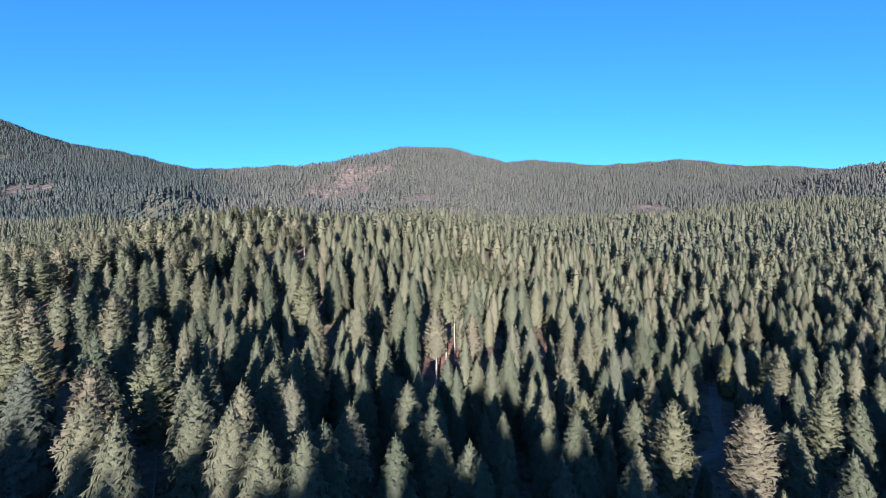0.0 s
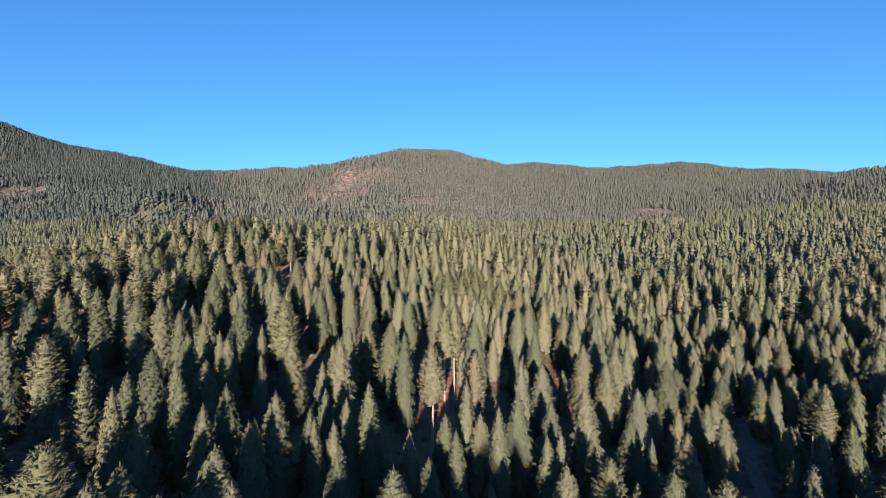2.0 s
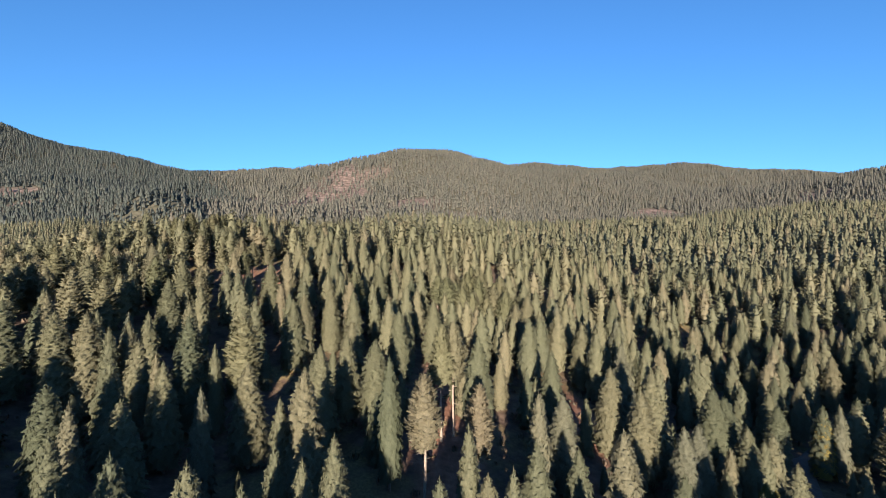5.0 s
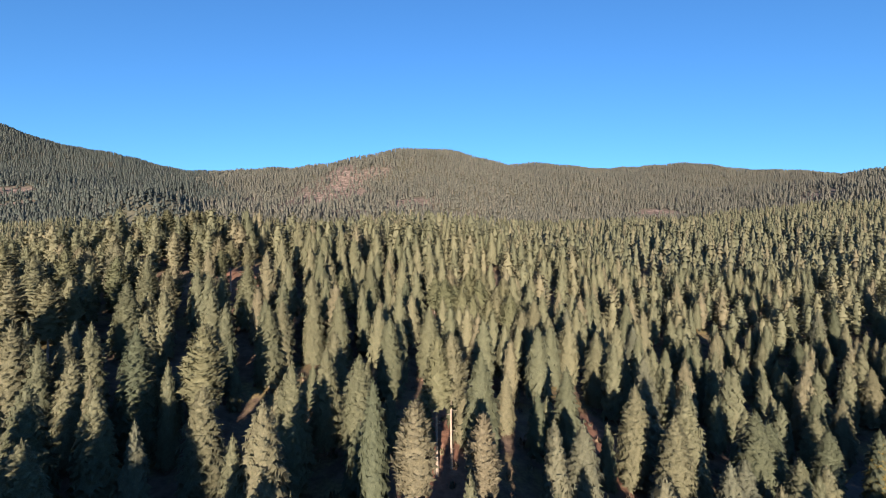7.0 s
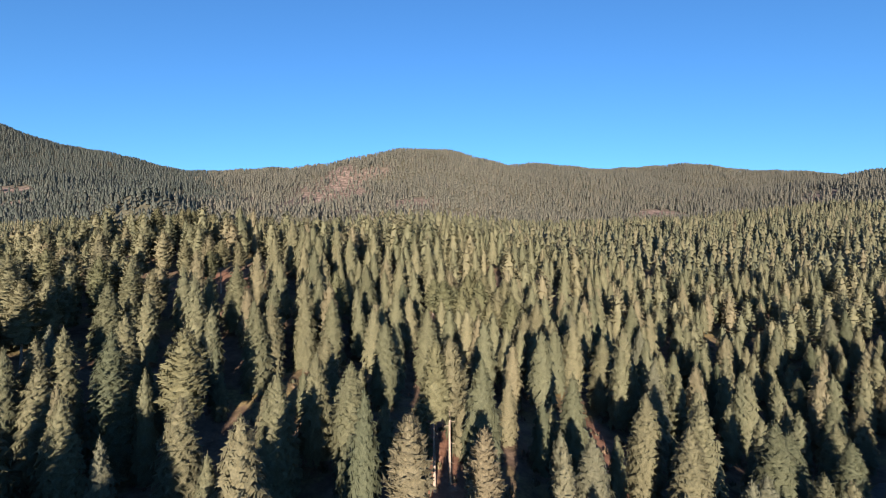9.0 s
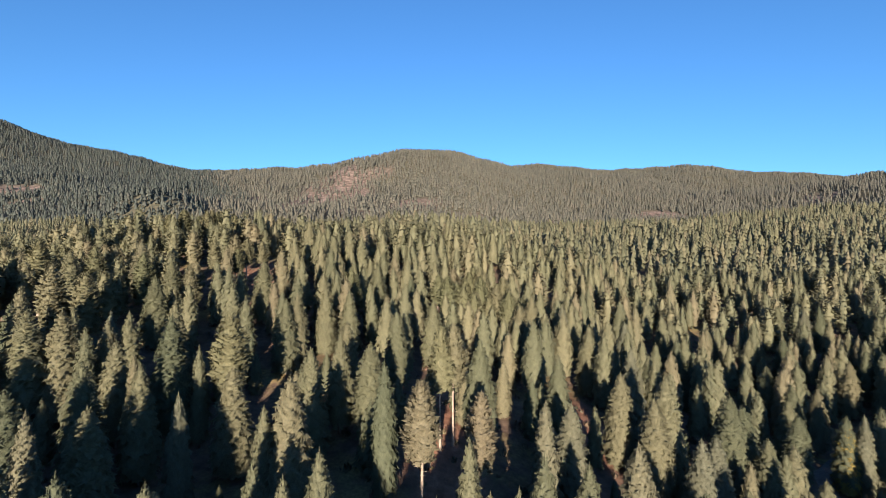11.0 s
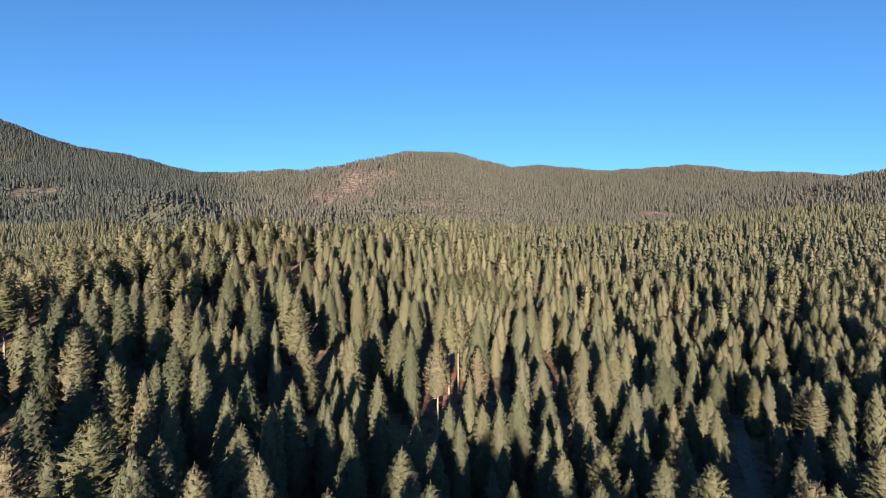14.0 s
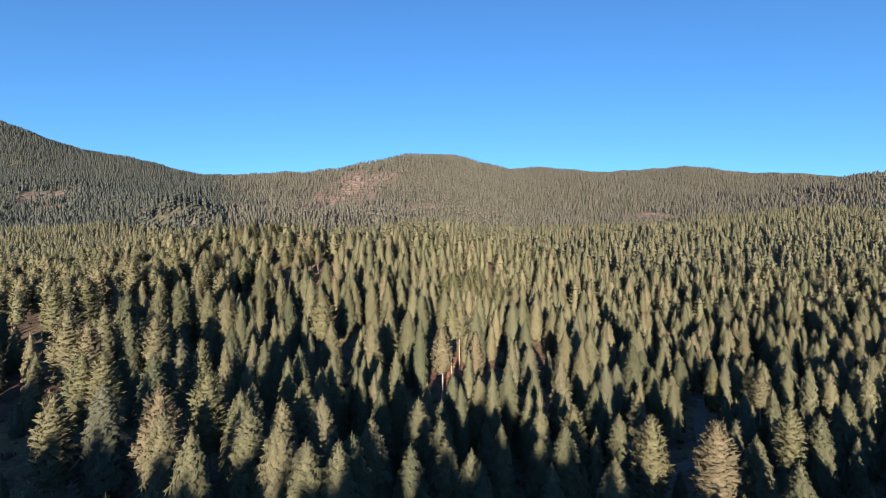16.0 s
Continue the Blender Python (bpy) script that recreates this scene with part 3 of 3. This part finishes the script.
EAST_TREES_3 = [
    (169.4, 218.0, 19.3, 1, 3.8), (27.5, 218.9, 20.4, 6, 5.2), (149.4, 220.2, 19.4, 2, 4.2), (42.6, 223.0, 20.5, 1, 3.7), (140.5, 223.9, 19.7, 2, 5.2),
    (64.6, 225.6, 20.5, 0, 4.5), (84.4, 229.6, 20.2, 4, 4.4), (33.5, 230.4, 20.4, 2, 3.9), (153.3, 232.5, 19.5, 1, 4.4), (131.3, 243.6, 19.9, 2, 5.1),
    (119.2, 245.4, 19.9, 2, 5.2), (184.2, 252.6, 19.8, 2, 5.2), (107.5, 253.5, 20.1, 0, 4.3), (182.3, 260.8, 20.0, 0, 5.2), (157.0, 268.3, 20.0, 0, 5.2),
    (168.0, 274.2, 20.0, 4, 5.2), (149.8, 274.7, 20.0, 2, 5.0),
]
MARKED = KNOLL_TREES_1 + KNOLL_TREES_2 + VALLEY_TREES_1 + VALLEY_TREES_2 + VALLEY_TREES_3 + SPUR_TREES_1 + SPUR_TREES_2 + SPUR_TREES_3 + EAST_TREES_1 + EAST_TREES_2 + EAST_TREES_3

taken = []
rng = np.random.default_rng(5)
for x, y, tall, shape, wide in MARKED:
    plant(FIRS + PINES, rng, x, y, tall, which=shape, reach=min(max(1.45 * wide, 0.13 * tall), 0.205 * tall))
    taken.append((x, y))
plant(GOLD, rng, 99.4, 173.9, 17)
plant(GOLD, rng, 69.5, 150.5, 9, 1.4)
plant(GOLD, rng, 72.5, 152.0, 7, 1.3)
taken += [(98.8, 174.0), (69.5, 150.5)]
# groves of tall bare-trunked pines: on the middle slope and along the ridge
for gx, gy, rx, ry, many in ((14, 238, 15, 14, 20), (-107, 282, 17, 13, 16), (-70, 232, 10, 8, 5)):
    for k in range(many):
        far, az = math.sqrt((k + 0.5) / many), 2.4 * k
        plant(PINES, rng, gx + rx * far * math.cos(az) + rng.uniform(-1, 1), gy + ry * far * math.sin(az) + rng.uniform(-1, 1), rng.uniform(15, 19) + (4 if gx > 0 else 0), rng.uniform(0.9, 1.1), (3, 0, 1)[k % 3])


def jittered(rng, x0, x1, y0, y1, step, jitter=0.42):
    X, Y = np.meshgrid(np.arange(x0, x1, step), np.arange(y0, y1, step))
    X = X + (np.arange(X.shape[0]) % 2)[:, None] * step / 2
    return X.ravel() + rng.uniform(-jitter, jitter, X.size) * step, Y.ravel() + rng.uniform(-jitter, jitter, X.size) * step


def grove(x, y):
    """How thick the forest stands, 0 to 1."""
    return 0.78 + 0.2 * np.sin(x / 23 + 1.1 * np.sin(y / 31)) * np.sin(y / 27 + 0.6) + 0.15 * np.sin(x / 61 - y / 83)


def open_ground(rng, x, y):
    """Which of the places may carry a tree."""
    keep = rng.random(x.size) < grove(x, y) * (1 - bareness(x, y))
    keep &= from_road(x, y) > 5.5
    keep &= (rng.random(x.size) < 0.72) | (x > -28) | (y < 60) | (y > 190)        # the gully in the valley side stands thinner
    for gx, gy, rx, ry in GLADES:
        keep &= ((x - gx) / rx) ** 2 + ((y - gy) / ry) ** 2 > 1
    for tx, ty in taken:
        keep &= np.hypot(x - tx, y - ty) > 5.0
    return keep


# near slopes: every tree a thing of its own
x, y = jittered(rng, -170, 190, 34, 205, 7.0)
keep = open_ground(rng, x, y) & (np.abs(x) < 0.9 * (y + 16) + 8) & (y < 190 - 0.12 * np.abs(x))
x, y = x[keep], y[keep]
order = np.argsort(np.hypot(x, y - 20))
for i in order[:290]:
    plant(YOUNG, rng, x[i], y[i], rng.uniform(5, 11) if rng.random() < 0.65 else rng.uniform(11, 15), rng.uniform(0.85, 1.15))
late = order[290:]
rest = np.c_[x[late], y[late]]


# ---------------------------------------------------------------- the forest beyond
def forest(name, label, models, rng, x, y, low, high, leaf=None):
    """Many conifers as one thing: copies of a few shapes, each turned, sized and toned by itself."""
    V, T, N, tone, at = [], [], [], [], 0
    z = ground(x, y)
    pick = rng.integers(len(models), size=x.size)
    for k, (v, t) in enumerate(models):
        ids = np.flatnonzero(pick == k)
        if not ids.size:
            continue
        n = ids.size
        h = rng.uniform(low, high, n) / 20
        g = h * rng.uniform(0.9, 1.15, n)
        az = rng.uniform(0, 6.28, n)
        c, s = np.cos(az)[:, None], np.sin(az)[:, None]
        px = (v[None, :, 0] * c - v[None, :, 1] * s) * g[:, None] + x[ids][:, None]
        py = (v[None, :, 0] * s + v[None, :, 1] * c) * g[:, None] + y[ids][:, None]
        pz = v[None, :, 2] * h[:, None] + z[ids][:, None]
        V.append(np.stack([px, py, pz], -1).reshape(-1, 3))
        m = soft_normals(v, t)
        N.append(np.stack([m[None, :, 0] * c - m[None, :, 1] * s, m[None, :, 0] * s + m[None, :, 1] * c, np.broadcast_to(m[None, :, 2], px.shape)], -1).reshape(-1, 3))
        T.append((t[None] + (np.arange(n) * len(v))[:, None, None] + at).reshape(-1, 3))
        tone.append(np.repeat(rng.random(n), len(v)))
        at += n * len(v)
    ob = new(name, mesh_of(name, np.concatenate(V), np.concatenate(T), leaf or wood_needles, ("tone", np.concatenate(tone)), normals=np.concatenate(N)))
    return tagged(ob, label, "forest", kind="stuff")


mrng = np.random.default_rng(77)
MID = []
for i in range(5):
    v, t = boughs(mrng, 20, 3.5 + 0.25 * i, 0.08 + 0.08 * (i % 3), 18, 8, 1, "fir" if i < 3 else "pine")
    MID.append((v, t))
SLOPE = [boughs(mrng, 20, 3.3 + 0.25 * i, 0.1 + 0.06 * i, 25, 10, 2, "fir") for i in range(4)]
RIDGE = [boughs(mrng, 20, 4.2 + 0.3 * i, 0.2 + 0.1 * i, 23, 10, 2, "pine") for i in range(3)]
LOW = [skirts(mrng, 20, 3.3 + 0.25 * i, 0.06, 6, 4) for i in range(4)]
TINY = [skirts(mrng, 20, 4.0 + 0.4 * i, 0.02, 2, 2) for i in range(4)]

x, y = jittered(rng, -380, 420, 120, 370, 7.6)
keep = open_ground(rng, x, y) & (np.abs(x) < 0.92 * (y + 16) + 15) & ~((y < 190 - 0.12 * np.abs(x)) & (y > 34) & (x > -170) & (x < 190))
x, y = np.r_[x[keep], rest[:, 0]], np.r_[y[keep], rest[:, 1]]
near, ridge = y < 262, x < -70
forest("ridge_forest", "olive-green pines along the crest of the near ridge", RIDGE, rng, x[near & ridge], y[near & ridge], 13, 19)
forest("slope_forest", "olive-green firs closely covering the slope behind the gully", SLOPE, rng, x[near & ~ridge], y[near & ~ridge], 16, 23)
forest("hillside_forest", "olive-green and brownish conifers covering the middle slopes", MID, rng, x[~near], y[~near], 15, 22)

x, y = jittered(rng, -1000, 1000, 370, 900, 8.3)
keep = open_ground(rng, x, y) & (np.abs(x) < 0.92 * (y + 16) + 30)
forest("upland_forest", "dense conifers on the farther slopes", LOW, rng, x[keep], y[keep], 15, 23)

x, y = jittered(rng, -3600, 3600, 900, 3600, 9.6)
keep = open_ground(rng, x, y) & (np.abs(x) < 0.92 * (y + 16) + 60)
x, y = x[keep], y[keep]
west = x + 0.43 * y + 60 * np.sin(y / 140) < rng.uniform(-60, 60, x.size)
forest("mountain_forest", "sparse conifers over the far mountains", TINY, rng, x[~west], y[~west], 12, 21, hazed_needles)
forest("spruce_forest", "dense conifers on the western mountain, darkened and blued for haze", TINY, rng, x[west], y[west], 12, 22, hazed_west_needles)

# unseen trees behind and beside the way, added to cast shade
x, y = jittered(rng, -330, 330, -320, 120, 7.5)
keep = open_ground(rng, x, y) & ((np.abs(x) > 0.9 * (y + 16) + 8) | (y < 34)) & (from_road(x, y) > 5)
forest("valley_forest", "unseen conifers behind and beside the camera, added for their shade", TINY, rng, x[keep], y[keep], 12, 22)


# ---------------------------------------------------------------- undergrowth
def brush():
    """Low ragged bushes: dry, brown and russet, some still green."""
    m, nt, b = material("dry_brush")
    at = nt.nodes.new("ShaderNodeAttribute")
    at.attribute_name = "tone"
    colour = ramp(nt, at.outputs["Fac"], [(0.0, (0.050, 0.055, 0.030)), (0.35, (0.085, 0.064, 0.045)), (0.7, (0.125, 0.074, 0.054)), (0.9, (0.115, 0.095, 0.055)), (1.0, (0.12, 0.105, 0.055))])
    place = nt.nodes.new("ShaderNodeTexCoord").outputs["Object"]
    n = node(nt, "ShaderNodeTexNoise", Scale=5.0, Detail=4.0, Roughness=0.7)
    nt.links.new(place, n.inputs["Vector"])
    colour = mixed(nt, 1.0, colour, ramp(nt, n.outputs["Fac"], [(0.3, (0.5, 0.5, 0.5)), (0.7, (1.45, 1.42, 1.35))]), "MULTIPLY")
    nt.links.new(colour, b.inputs["Base Color"])
    b.inputs["Roughness"].default_value = 0.9
    return m


def bush(rng):
    """A clump of upright ragged twigs, about 20 units high to suit the forest's scale."""
    V, T = [], []
    for k in range(9):
        az, r = 2.4 * k, 4.0 * math.sqrt(k + 0.3)
        foot = np.array([math.cos(az) * r, math.sin(az) * r, -2.0])
        tip = foot * (1.25, 1.25, 0) + np.array([rng.uniform(-3, 3), rng.uniform(-3, 3), 20 * rng.uniform(0.55, 1.0) * (1.1 - 0.05 * k)])
        side = np.array([-math.sin(az), math.cos(az), 0]) * rng.uniform(4, 7)
        n = len(V)
        V += [foot + side, tip, foot - side, foot * (1.5, 1.5, 1)]
        T += [(n, n + 1, n + 2), (n, n + 1, n + 3)]
    return facing_out(np.array(V), np.array(T))


BUSHES = [bush(mrng) for k in range(4)]
x, y = jittered(rng, -150, 190, 50, 300, 4.6, 0.5)
keep = (from_road(x, y) > 3.5) & (rng.random(x.size) < 0.45 + 0.55 * (bareness(x, y) > 0.2)) & (np.abs(x) < 0.9 * (y + 16) + 8)
tagged(forest("undergrowth", "dry russet and brown brush between the trees", BUSHES, rng, x[keep], y[keep], 0.5, 1.6, brush()), category="undergrowth")


# ---------------------------------------------------------------- fallen timber
def fallen_log(x, y, length, width, turn, roll):
    """A barkless fallen trunk with broken limb stubs, lying on the slope."""
    lrng = np.random.default_rng(int(abs(x) * 7 + y))
    v, t = stem(lrng, length, width)
    v = v * (1, 1, 1) + (0, 0, 1)
    ob = new("fallen_log", mesh_of("fallen_log", v, t, log_wood))
    d = Vector((math.cos(turn), math.sin(turn), 0)) * length
    a = Vector((x, y, float(ground(x, y)) + width * 0.8))
    b = Vector((x + d.x, y + d.y, float(ground(x + d.x, y + d.y)) + width * 0.5))
    ob.matrix_basis = Matrix.Translation(a) @ (b - a).to_track_quat("Z", "Y").to_matrix().to_4x4() @ Euler((0, 0, roll)).to_matrix().to_4x4()
    return tagged(ob, "pale weathered fallen tree trunk lying on the slope", "log", "fallen logs on the slopes")


log_wood = bark("log_wood", (0.50, 0.42, 0.34), (0.26, 0.20, 0.16))
for lx, ly, size, turn in ((314, 556, 11, 0.3), (322, 560, 8, -0.5), (356, 566, 12, 0.1), (362, 562, 9, -0.25), (380, 566, 9, 0.4), (286, 492, 8, 0.2)):
    fallen_log(lx, ly, size, 0.3, turn, 0.5)
